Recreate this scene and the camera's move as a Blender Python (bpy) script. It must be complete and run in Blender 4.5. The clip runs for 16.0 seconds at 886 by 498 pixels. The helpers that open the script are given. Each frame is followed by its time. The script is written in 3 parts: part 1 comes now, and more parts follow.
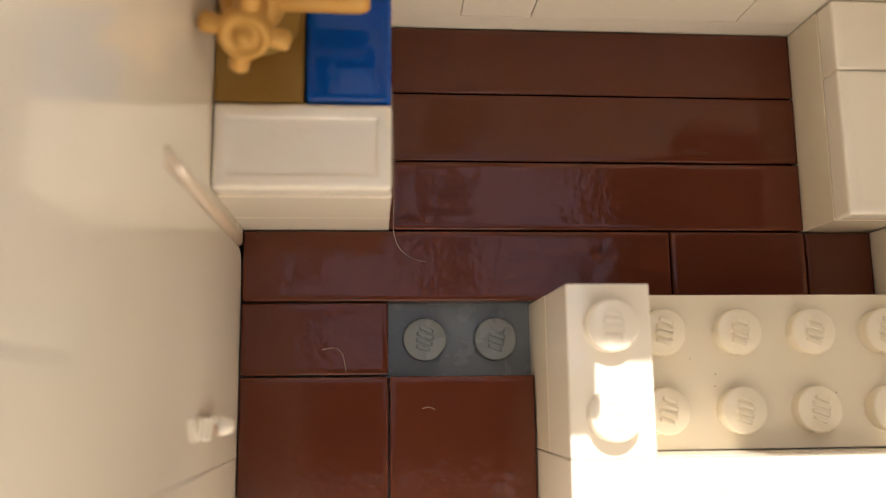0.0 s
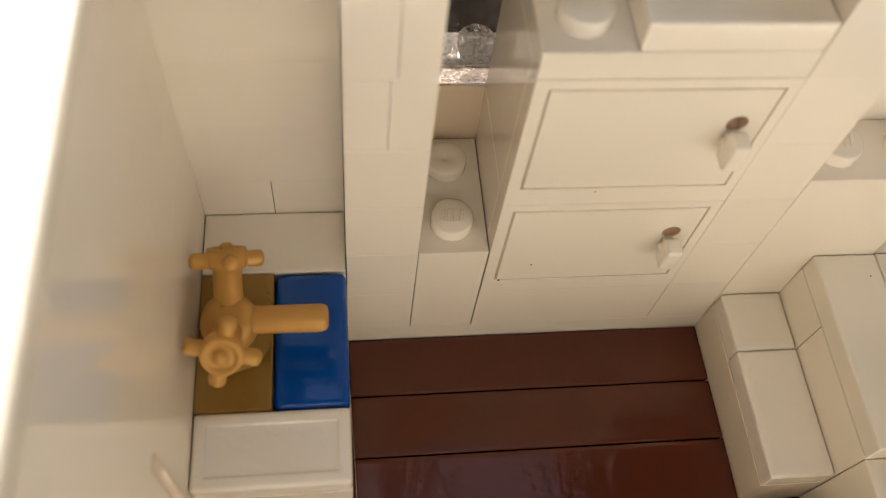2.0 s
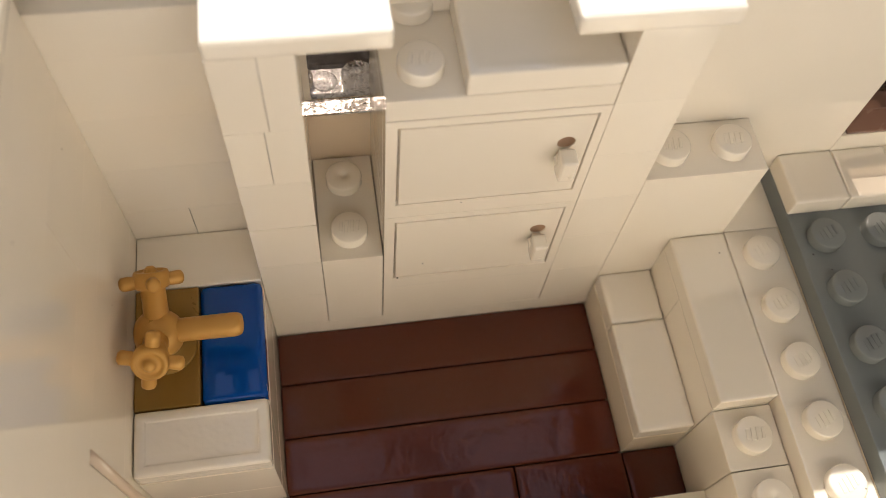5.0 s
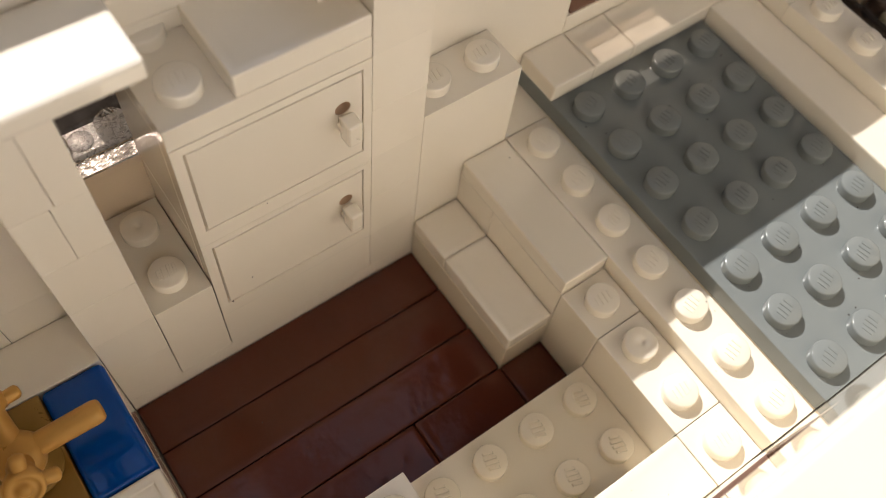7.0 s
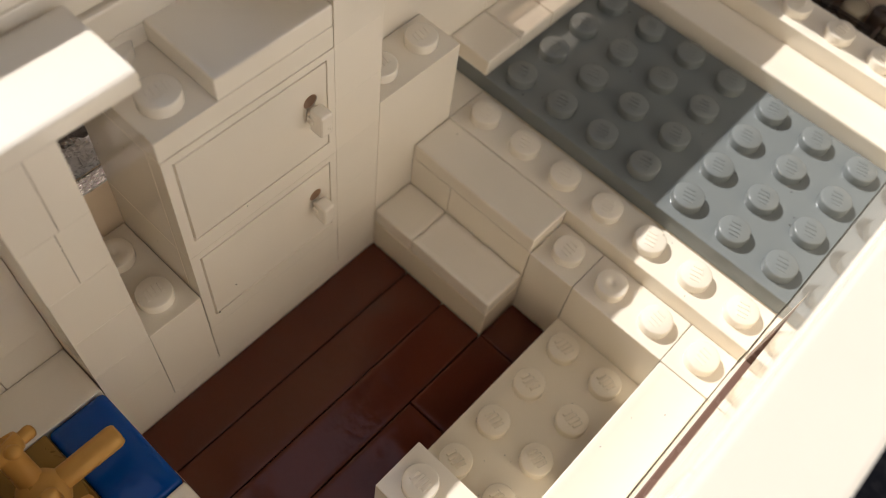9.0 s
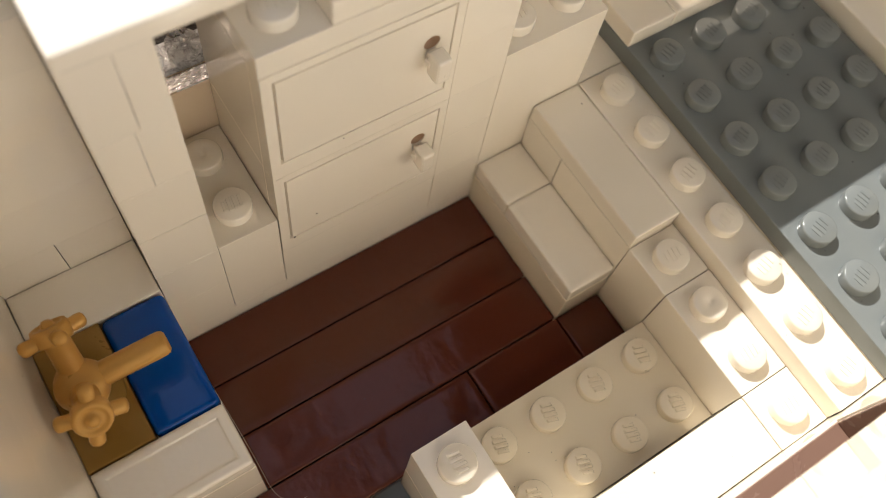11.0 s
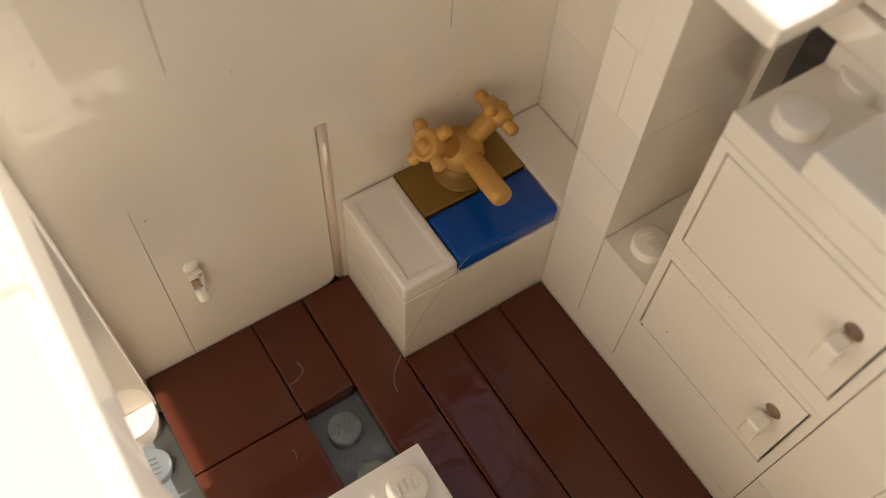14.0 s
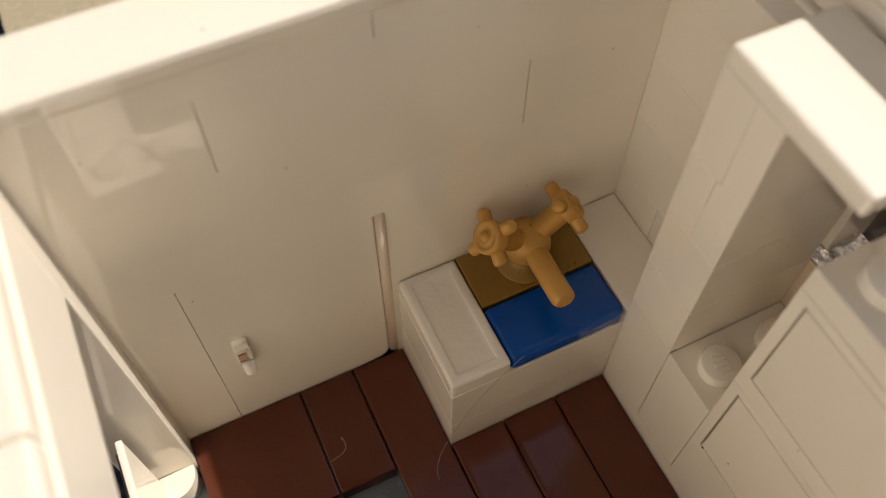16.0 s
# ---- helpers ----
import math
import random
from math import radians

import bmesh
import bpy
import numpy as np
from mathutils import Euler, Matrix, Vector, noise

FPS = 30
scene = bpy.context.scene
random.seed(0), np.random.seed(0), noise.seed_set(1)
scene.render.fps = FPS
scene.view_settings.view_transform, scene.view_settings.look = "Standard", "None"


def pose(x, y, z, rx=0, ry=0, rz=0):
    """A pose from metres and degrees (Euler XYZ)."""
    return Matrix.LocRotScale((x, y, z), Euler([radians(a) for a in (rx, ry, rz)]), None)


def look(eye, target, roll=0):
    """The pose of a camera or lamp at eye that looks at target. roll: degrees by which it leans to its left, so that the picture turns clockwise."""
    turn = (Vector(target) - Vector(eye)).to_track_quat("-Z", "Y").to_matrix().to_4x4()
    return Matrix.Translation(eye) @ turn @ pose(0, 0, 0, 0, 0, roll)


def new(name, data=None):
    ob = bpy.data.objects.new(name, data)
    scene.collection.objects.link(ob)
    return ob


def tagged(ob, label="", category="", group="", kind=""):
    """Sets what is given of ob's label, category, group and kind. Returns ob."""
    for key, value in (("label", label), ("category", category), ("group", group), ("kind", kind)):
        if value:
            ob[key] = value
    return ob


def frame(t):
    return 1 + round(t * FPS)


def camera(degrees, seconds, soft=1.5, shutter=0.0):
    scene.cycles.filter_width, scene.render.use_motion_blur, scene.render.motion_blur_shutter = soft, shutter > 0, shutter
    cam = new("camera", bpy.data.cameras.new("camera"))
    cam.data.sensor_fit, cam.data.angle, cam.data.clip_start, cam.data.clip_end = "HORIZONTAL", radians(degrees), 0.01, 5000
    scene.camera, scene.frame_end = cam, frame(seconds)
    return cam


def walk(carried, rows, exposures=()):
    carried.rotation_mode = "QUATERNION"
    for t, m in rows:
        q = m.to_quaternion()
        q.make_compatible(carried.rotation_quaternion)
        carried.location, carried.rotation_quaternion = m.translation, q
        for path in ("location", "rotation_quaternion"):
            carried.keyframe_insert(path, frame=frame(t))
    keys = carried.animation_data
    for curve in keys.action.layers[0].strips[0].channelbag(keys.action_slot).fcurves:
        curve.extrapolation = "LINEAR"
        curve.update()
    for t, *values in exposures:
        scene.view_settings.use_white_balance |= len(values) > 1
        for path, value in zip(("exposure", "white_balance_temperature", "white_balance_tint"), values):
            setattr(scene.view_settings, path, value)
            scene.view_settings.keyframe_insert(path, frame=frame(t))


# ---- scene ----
U = 0.008  # one stud of toy brick, in metres; all lengths below are in studs
cam = camera(54.7, 16.0, 0.8)
PATH = [
    (0, (1.787, -2.220, 11.718), (1.949, -1.892, 9.752), 26.0),
    (0.5, (1.878, -2.397, 11.968), (2.034, -2.011, 10.011), 21.7),
    (1, (1.882, -2.968, 12.420), (2.036, -2.436, 10.498), 15.2),
    (1.3, (2.265, -2.910, 12.601), (2.423, -2.225, 10.729), 11.4),
    (1.5, (2.361, -2.652, 12.688), (2.549, -1.855, 10.863), 10.9),
    (1.7, (2.132, -2.778, 12.904), (2.332, -1.915, 11.111), 10.4),
    (2, (1.961, -2.827, 13.111), (2.193, -1.840, 11.387), 9.7),
    (2.3, (2.559, -2.484, 12.779), (2.820, -1.474, 11.072), 10.6),
    (2.5, (2.827, -2.341, 12.627), (3.089, -1.301, 10.939), 9.9),
    (3, (3.013, -1.934, 12.307), (3.283, -0.899, 10.618), 10.4),
    (3.5, (3.275, -2.288, 12.534), (3.495, -1.266, 10.829), 10.2),
    (3.7, (3.279, -2.721, 12.805), (3.459, -1.704, 11.092), 9.7),
    (5.8, (2.906, -4.099, 15.858), (3.280, -3.249, 14.087), 6.6),
    (6, (2.690, -4.578, 15.731), (3.131, -3.715, 13.981), 6.9),
    (6.3, (2.859, -4.913, 15.731), (3.382, -4.086, 13.987), 6.7),
    (6.5, (2.182, -4.959, 15.810), (2.770, -4.182, 14.064), 8.6),
    (6.8, (2.243, -4.318, 15.643), (2.881, -3.590, 13.892), 9.0),
    (7, (2.645, -3.545, 15.264), (3.322, -2.833, 13.521), 9.4),
    (7.5, (2.605, -2.993, 14.468), (3.361, -2.308, 12.748), 9.9),
    (7.8, (2.458, -2.873, 15.487), (3.192, -2.183, 13.760), 7.5),
    (8, (2.119, -2.420, 15.867), (2.914, -1.762, 14.154), 9.1),
    (8.3, (1.549, -2.175, 15.458), (2.413, -1.535, 13.771), 10.6),
    (8.5, (2.066, -2.309, 15.458), (2.920, -1.682, 13.762), 10.0),
    (8.8, (1.961, -2.570, 15.311), (2.830, -1.982, 13.608), 10.9),
    (9, (1.166, -3.359, 15.377), (2.028, -2.779, 13.667), 10.5),
    (9.2, (0.384, -3.343, 15.420), (1.253, -2.823, 13.696), 12.3),
    (11.3, (2.028, -2.673, 14.567), (2.535, -2.008, 12.750), 14.4),
    (11.5, (2.073, -2.819, 14.446), (2.499, -2.086, 12.635), 14.5),
    (11.7, (1.952, -2.660, 14.650), (2.316, -1.925, 12.824), 17.8),
    (12, (2.036, -3.435, 14.142), (2.186, -2.598, 12.332), 14.4),
    (12.2, (2.674, -3.164, 13.936), (2.710, -2.353, 12.107), 14.9),
    (12.5, (3.412, -4.458, 13.738), (3.250, -3.608, 11.935), 12.4),
    (12.7, (3.936, -4.938, 13.843), (3.652, -4.143, 12.028), 11.0),
    (13, (5.374, -4.250, 14.213), (4.950, -3.464, 12.424), 10.3),
    (13.3, (7.018, -4.042, 14.192), (6.403, -3.327, 12.428), 5.5),
    (13.5, (6.926, -3.930, 14.125), (6.230, -3.231, 12.385), 5.4),
    (14, (7.342, -3.289, 13.911), (6.501, -2.666, 12.207), 4.3),
    (14.3, (7.257, -2.525, 13.920), (6.375, -1.957, 12.217), 3.6),
    (14.5, (7.195, -2.641, 13.719), (6.267, -2.073, 12.041), 3.4),
    (15, (6.511, -2.349, 13.875), (5.559, -1.827, 12.195), 2.5),
    (15.2, (5.893, -2.157, 13.990), (4.936, -1.692, 12.298), 0.3),
    (15.5, (6.100, -2.151, 13.768), (5.138, -1.672, 12.082), 0.9),
    (16, (6.311, -2.203, 14.148), (5.363, -1.751, 12.446), 0.0),
]
walk(cam, [(t, look(Vector(eye) * U, Vector(target) * U, roll)) for t, eye, target, roll in PATH], [(0, 2.5, 7200, 12), (0.6, 2.5, 7200, 12), (1.5, 2.36, 7050, 11), (2.1, 2.12, 7100, 10), (3.0, 2.2, 7050, 10), (3.7, 2.22, 7050, 10), (5.8, 2.0, 7050, 12), (9.2, 1.57, 6850, 12), (11.3, 2.05, 7050, 10), (12.3, 2.15, 7250, 11), (13.5, 1.98, 7300, 13), (16, 1.57, 7250, 12)])
cam.data.dof.use_dof = True
cam.data.dof.focus_distance = 0.104
cam.data.dof.aperture_fstop = 27

# ---- light ----
SLOPE = 1.06  # fall of the sunlight, rise over run
world = bpy.data.worlds.new("room_sky")
scene.world = world
world.use_nodes = True
wn = world.node_tree.nodes
sky = wn.new("ShaderNodeTexSky")
sky.sky_type = "NISHITA"
sky.sun_disc = False
sky.sun_elevation = math.atan(SLOPE)
sky.sun_rotation = radians(0)
wn["Background"].inputs["Strength"].default_value = 0.055
soft = wn.new("ShaderNodeHueSaturation")
soft.inputs["Saturation"].default_value = 0.8
world.node_tree.links.new(sky.outputs[0], soft.inputs["Color"])
world.node_tree.links.new(soft.outputs[0], wn["Background"].inputs["Color"])
sun = new("sun", bpy.data.lights.new("sun", "SUN"))
sun.data.energy = 1.3
sun.data.angle = radians(0.45)
sun.data.color = (0.97, 0.985, 1.0)
sun.matrix_world = look((0, 0, 0), (0.04, -1.0, -SLOPE))


# ---- materials ----
def plastic(name, color, rough=0.22, vary=0.06, bump=0.05, metal=0.0, speck=0.0, sss=0.0, spec=0.5):
    """Moulded plastic: faint cloudy tone, slight sink marks, fine grain, scuffs in the gloss."""
    m = bpy.data.materials.new(name)
    m.use_nodes = True
    n, k = m.node_tree.nodes, m.node_tree.links.new
    p = n["Principled BSDF"]
    co = n.new("ShaderNodeTexCoord")
    big = n.new("ShaderNodeTexNoise")
    big.inputs["Scale"].default_value = 90
    big.inputs["Detail"].default_value = 4
    fine = n.new("ShaderNodeTexNoise")
    fine.inputs["Scale"].default_value = 1400
    fine.inputs["Detail"].default_value = 5
    for t in (big, fine):
        k(co.outputs["Object"], t.inputs["Vector"])
    info = n.new("ShaderNodeObjectInfo")
    add = n.new("ShaderNodeMath")
    add.operation = "MULTIPLY_ADD"
    k(info.outputs["Random"], add.inputs[0])
    add.inputs[1].default_value = 0.5
    k(big.outputs["Fac"], add.inputs[2])
    mix = n.new("ShaderNodeMix")
    mix.data_type = "RGBA"
    mix.inputs["A"].default_value = (*[c * (1 - vary) for c in color], 1)
    mix.inputs["B"].default_value = (*[min(1, c * (1 + vary)) for c in color], 1)
    k(add.outputs[0], mix.inputs["Factor"])
    out = mix.outputs["Result"]
    if speck:
        dots = n.new("ShaderNodeTexVoronoi")
        dots.inputs["Scale"].default_value = 160
        k(co.outputs["Object"], dots.inputs["Vector"])
        ramp = n.new("ShaderNodeValToRGB")
        ramp.color_ramp.elements[0].position = speck
        ramp.color_ramp.elements[0].color = (0.25, 0.2, 0.16, 1)
        ramp.color_ramp.elements[1].position = speck + 0.012
        ramp.color_ramp.elements[1].color = (1, 1, 1, 1)
        k(dots.outputs["Distance"], ramp.inputs["Fac"])
        mul = n.new("ShaderNodeMix")
        mul.data_type = "RGBA"
        mul.blend_type = "MULTIPLY"
        mul.inputs["Factor"].default_value = 0.8
        k(out, mul.inputs["A"])
        k(ramp.outputs["Color"], mul.inputs["B"])
        out = mul.outputs["Result"]
    k(out, p.inputs["Base Color"])
    gloss = n.new("ShaderNodeMapRange")
    gloss.inputs["From Min"].default_value = 0.3
    gloss.inputs["From Max"].default_value = 0.7
    gloss.inputs["To Min"].default_value = rough * 0.6
    gloss.inputs["To Max"].default_value = rough * 1.7
    smudge = n.new("ShaderNodeTexNoise")
    smudge.inputs["Scale"].default_value = 330
    smudge.inputs["Detail"].default_value = 6
    smudge.inputs["Distortion"].default_value = 0.8
    k(co.outputs["Object"], smudge.inputs["Vector"])
    k(smudge.outputs["Fac"], gloss.inputs["Value"])
    k(gloss.outputs[0], p.inputs["Roughness"])
    p.inputs["Metallic"].default_value = metal
    p.inputs["Specular IOR Level"].default_value = spec
    b1 = n.new("ShaderNodeBump")
    b1.inputs["Strength"].default_value = bump
    b1.inputs["Distance"].default_value = 0.0008
    k(big.outputs["Fac"], b1.inputs["Height"])
    b2 = n.new("ShaderNodeBump")
    b2.inputs["Strength"].default_value = bump * 0.5
    b2.inputs["Distance"].default_value = 0.0001
    k(fine.outputs["Fac"], b2.inputs["Height"])
    k(b1.outputs[0], b2.inputs["Normal"])
    k(b2.outputs[0], p.inputs["Normal"])
    if sss:
        p.inputs["Subsurface Weight"].default_value = sss
        p.inputs["Subsurface Radius"].default_value = (1.0, 0.6, 0.35)
        p.inputs["Subsurface Scale"].default_value = 0.0012
    return m


def clear(name, color, rough=0.02, haze=0.1, size=420, crinkle=0.25):
    """Thin clear plastic: lets light through, glossy by Fresnel, hazed by smudges and scratches."""
    m = bpy.data.materials.new(name)
    m.use_nodes = True
    n, k = m.node_tree.nodes, m.node_tree.links.new
    n.remove(n["Principled BSDF"])
    through_light = n.new("ShaderNodeBsdfTransparent")
    through_light.inputs["Color"].default_value = (*color, 1)
    dull = n.new("ShaderNodeBsdfDiffuse")
    dull.inputs["Color"].default_value = (*[0.35 + 0.5 * c for c in color], 1)
    shine = n.new("ShaderNodeBsdfGlossy")
    shine.inputs["Roughness"].default_value = rough
    co = n.new("ShaderNodeTexCoord")
    smear = n.new("ShaderNodeTexNoise")
    smear.inputs["Scale"].default_value = size
    smear.inputs["Detail"].default_value = 6
    smear.inputs["Distortion"].default_value = 1.2
    k(co.outputs["Object"], smear.inputs["Vector"])
    amount = n.new("ShaderNodeMapRange")
    amount.inputs["From Min"].default_value = 0.35
    amount.inputs["From Max"].default_value = 0.75
    amount.inputs["To Min"].default_value = haze * 0.4
    amount.inputs["To Max"].default_value = haze * 2.2
    k(smear.outputs["Fac"], amount.inputs["Value"])
    body = n.new("ShaderNodeMixShader")
    k(amount.outputs[0], body.inputs["Fac"])
    k(through_light.outputs[0], body.inputs[1])
    k(dull.outputs[0], body.inputs[2])
    bump = n.new("ShaderNodeBump")
    bump.inputs["Strength"].default_value = crinkle
    bump.inputs["Distance"].default_value = 0.0003
    k(smear.outputs["Fac"], bump.inputs["Height"])
    k(bump.outputs[0], shine.inputs["Normal"])
    edge_on = n.new("ShaderNodeLayerWeight")
    edge_on.inputs["Blend"].default_value = 0.5
    k(bump.outputs[0], edge_on.inputs["Normal"])
    steep = n.new("ShaderNodeMath")
    steep.operation = "POWER"
    k(edge_on.outputs["Facing"], steep.inputs[0])
    steep.inputs[1].default_value = 4.0
    fres = n.new("ShaderNodeMath")
    fres.operation = "MULTIPLY_ADD"
    k(steep.outputs[0], fres.inputs[0])
    fres.inputs[1].default_value = 0.8
    fres.inputs[2].default_value = 0.05
    top = n.new("ShaderNodeMixShader")
    k(fres.outputs[0], top.inputs["Fac"])
    k(body.outputs[0], top.inputs[1])
    k(shine.outputs[0], top.inputs[2])
    k(top.outputs[0], n["Material Output"].inputs["Surface"])
    return m


def crystal(name):
    """Solid clear plastic that bends the light, with scratches."""
    m = bpy.data.materials.new(name)
    m.use_nodes = True
    n, k = m.node_tree.nodes, m.node_tree.links.new
    p = n["Principled BSDF"]
    p.inputs["Base Color"].default_value = (0.97, 0.95, 0.92, 1)
    p.inputs["Transmission Weight"].default_value = 1.0
    p.inputs["IOR"].default_value = 1.5
    co = n.new("ShaderNodeTexCoord")
    scratch = n.new("ShaderNodeTexNoise")
    scratch.inputs["Scale"].default_value = 900
    scratch.inputs["Detail"].default_value = 8
    scratch.inputs["Distortion"].default_value = 1.5
    k(co.outputs["Object"], scratch.inputs["Vector"])
    gloss = n.new("ShaderNodeMapRange")
    gloss.inputs["From Min"].default_value = 0.45
    gloss.inputs["From Max"].default_value = 0.7
    gloss.inputs["To Min"].default_value = 0.02
    gloss.inputs["To Max"].default_value = 0.5
    k(scratch.outputs["Fac"], gloss.inputs["Value"])
    k(gloss.outputs[0], p.inputs["Roughness"])
    b = n.new("ShaderNodeBump")
    b.inputs["Strength"].default_value = 0.08
    b.inputs["Distance"].default_value = 0.0002
    k(scratch.outputs["Fac"], b.inputs["Height"])
    k(b.outputs[0], p.inputs["Normal"])
    return m


WHITE = plastic("white_plastic", (0.94, 0.853, 0.715), 0.02, 0.035, 0.024, speck=0.012, spec=1.0)
CREAM = plastic("aged_white_plastic", (0.88, 0.78, 0.61), 0.08, 0.03, 0.04, speck=0.014)
PEACH = plastic("peach_plastic", (0.84, 0.67, 0.48), 0.08, 0.04, 0.04)
BROWN = plastic("reddish_brown_plastic", (0.104, 0.0275, 0.0145), 0.06, 0.16, 0.34, spec=0.35)
BLUE = plastic("blue_plastic", (0.0, 0.066, 0.34), 0.035, 0.06, 0.12, spec=0.32)
GREY = plastic("light_grey_plastic", (0.20, 0.217, 0.213), 0.15, 0.05, 0.05, speck=0.02)
STONE = plastic("bluish_grey_plastic", (0.19, 0.21, 0.22), 0.2, 0.05, 0.05)
GOLD = plastic("warm_gold_plastic", (0.58, 0.31, 0.075), 0.40, 0.08, 0.06, 0.25)
PEARL = plastic("pearl_gold_plastic", (0.30, 0.17, 0.035), 0.38, 0.10, 0.06, 0.35)
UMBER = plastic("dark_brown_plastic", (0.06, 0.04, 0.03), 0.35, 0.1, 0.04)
BLACK = plastic("black_plastic", (0.012, 0.012, 0.013), 0.2, 0.1, 0.04)
TABLE = plastic("dark_cloth", (0.012, 0.014, 0.022), 0.8, 0.4, 0.5)
FIBRE = plastic("dust_fibre", (0.45, 0.36, 0.28), 0.5, 0.1, 0.0)
DIRT = plastic("dirt", (0.03, 0.02, 0.015), 0.7, 0.1, 0.0)
GLASS = clear("pale_brown_clear_plastic", (0.76, 0.70, 0.65), 0.05, 0.12)
SCRATCH = clear("scratched_clear_plastic", (0.93, 0.93, 0.93), 0.08, 0.75, 1500)
CRYSTAL = crystal("crystal_clear_plastic")
WAVY = plastic("wavy_white_plastic", (0.94, 0.858, 0.73), 0.03, 0.02, 0.6, spec=0.9)
SHADED_WHITE = plastic("shade_tinted_white_plastic", (0.78, 0.63, 0.48), 0.45, 0.05, 0.04)
GLINT = plastic("pale_glint_plastic", (0.82, 0.80, 0.76), 0.25, 0.1, 0.2)
SMOKE = clear("smoky_brown_plastic", (0.46, 0.40, 0.34), 0.03, 0.03)
HAZE = clear("smoky_grey_clear_plastic", (0.54, 0.49, 0.45), 0.12, 0.012, crinkle=0.03)
DARK_GREY = plastic("dark_grey_plastic", (0.03, 0.026, 0.023), 0.6, 0.7, 0.1, spec=0.1)
RUST = plastic("rust_brown_plastic", (0.24, 0.14, 0.105), 0.2, 0.1, 0.05)
WARM = plastic("warm_brown_plastic", (0.52, 0.33, 0.20), 0.3, 0.06, 0.04)
PLASTER = plastic("off_white_plaster", (0.86, 0.82, 0.79), 0.7, 0.04, 0.2)
PANEL = plastic("brown_panelling", (0.55, 0.45, 0.36), 0.6, 0.1, 0.2)
CEILING = plastic("ceiling_paint", (0.10, 0.11, 0.14), 0.8, 0.04, 0.2)
TAN = plastic("tan_plastic", (0.42, 0.35, 0.24), 0.2, 0.06, 0.04)


# ---- building blocks ----
def thing(name, at, label="", category="", group="", kind=""):
    ob = new(name)
    ob.empty_display_size = 0.004
    ob.location = Vector(at) * U
    return tagged(ob, label, category, group, kind)


def part(name, bm, material, parent=None, label=""):
    """Links a bmesh, given in studs and in world places, as one mesh under its thing."""
    base = Vector((0, 0, 0))
    o = parent
    while o is not None:
        base += o.location
        o = o.parent
    lo = Vector((min(v.co.x for v in bm.verts), min(v.co.y for v in bm.verts), min(v.co.z for v in bm.verts)))
    hi = Vector((max(v.co.x for v in bm.verts), max(v.co.y for v in bm.verts), lo.z))
    foot = (lo + hi) / 2
    for v in bm.verts:
        v.co = (v.co - foot) * U
    bmesh.ops.recalc_face_normals(bm, faces=bm.faces[:])
    me = bpy.data.meshes.new(name)
    bm.to_mesh(me)
    bm.free()
    me.materials.append(material)
    ob = new(name, me)
    ob.location = foot * U - base
    ob.parent = parent
    if label:
        ob["label"] = label
    return ob


def box(bm, x0, x1, y0, y1, z0, z1, bevel=0.025, gap=0.005, segs=2):
    x0, x1, y0, y1 = x0 + gap, x1 - gap, y0 + gap, y1 - gap
    made = bmesh.ops.create_cube(bm, size=1.0)["verts"]
    for v in made:
        v.co = Vector(((x0 + x1) / 2 + v.co.x * (x1 - x0), (y0 + y1) / 2 + v.co.y * (y1 - y0), (z0 + z1) / 2 + v.co.z * (z1 - z0)))
    if bevel:
        edges = list({e for v in made for e in v.link_edges})
        bmesh.ops.bevel(bm, geom=edges, offset=bevel, segments=segs, profile=0.6, affect="EDGES")
    return bm


def lathe(bm, profile, m=None, segs=28, smooth=True):
    """Turns (radius, height) pairs about z and sets them by the matrix m."""
    m = m or Matrix.Identity(4)
    rings = []
    for r, z in profile:
        if r < 1e-5:
            rings.append([bm.verts.new(m @ Vector((0, 0, z)))])
        else:
            rings.append([bm.verts.new(m @ Vector((r * math.cos(a), r * math.sin(a), z))) for a in [2 * math.pi * i / segs for i in range(segs)]])
    for a, b in zip(rings, rings[1:]):
        for i in range(segs):
            j = (i + 1) % segs
            loop = [a[i % len(a)], a[j % len(a)], b[j % len(b)], b[i % len(b)]]
            loop = list(dict.fromkeys(loop))
            if len(loop) > 2:
                f = bm.faces.new(loop)
                f.smooth = smooth


def stud(bm, x, y, z, turn=0.0, mark=True, dimple=False):
    mark = 0.6 * float(mark)
    m = Matrix.Translation((x, y, z)) @ Matrix.Rotation(turn, 4, "Z")
    top = [(0.3, -0.01), (0.3, 0.165), (0.293, 0.185), (0.275, 0.2)]
    top += [(0.06, 0.2), (0.05, 0.18), (0, 0.175)] if dimple else [(0, 0.2)]
    lathe(bm, top, m)
    if mark:
        # small raised bars
        for i, (w, h) in enumerate(((0.05, 0.2), (0.05, 0.25), (0.055, 0.25), (0.05, 0.2))):
            cx = -0.13 + i * 0.088
            c = bmesh.ops.create_cube(bm, size=1.0)["verts"]
            for v in c:
                k = 0.8 if v.co.z > 0 else 1.0
                v.co = m @ Vector((cx + v.co.x * w * 1.1 * k + v.co.y * 0.03, v.co.y * h * k, 0.205 + (v.co.z + 0.3) * 0.036 * mark))


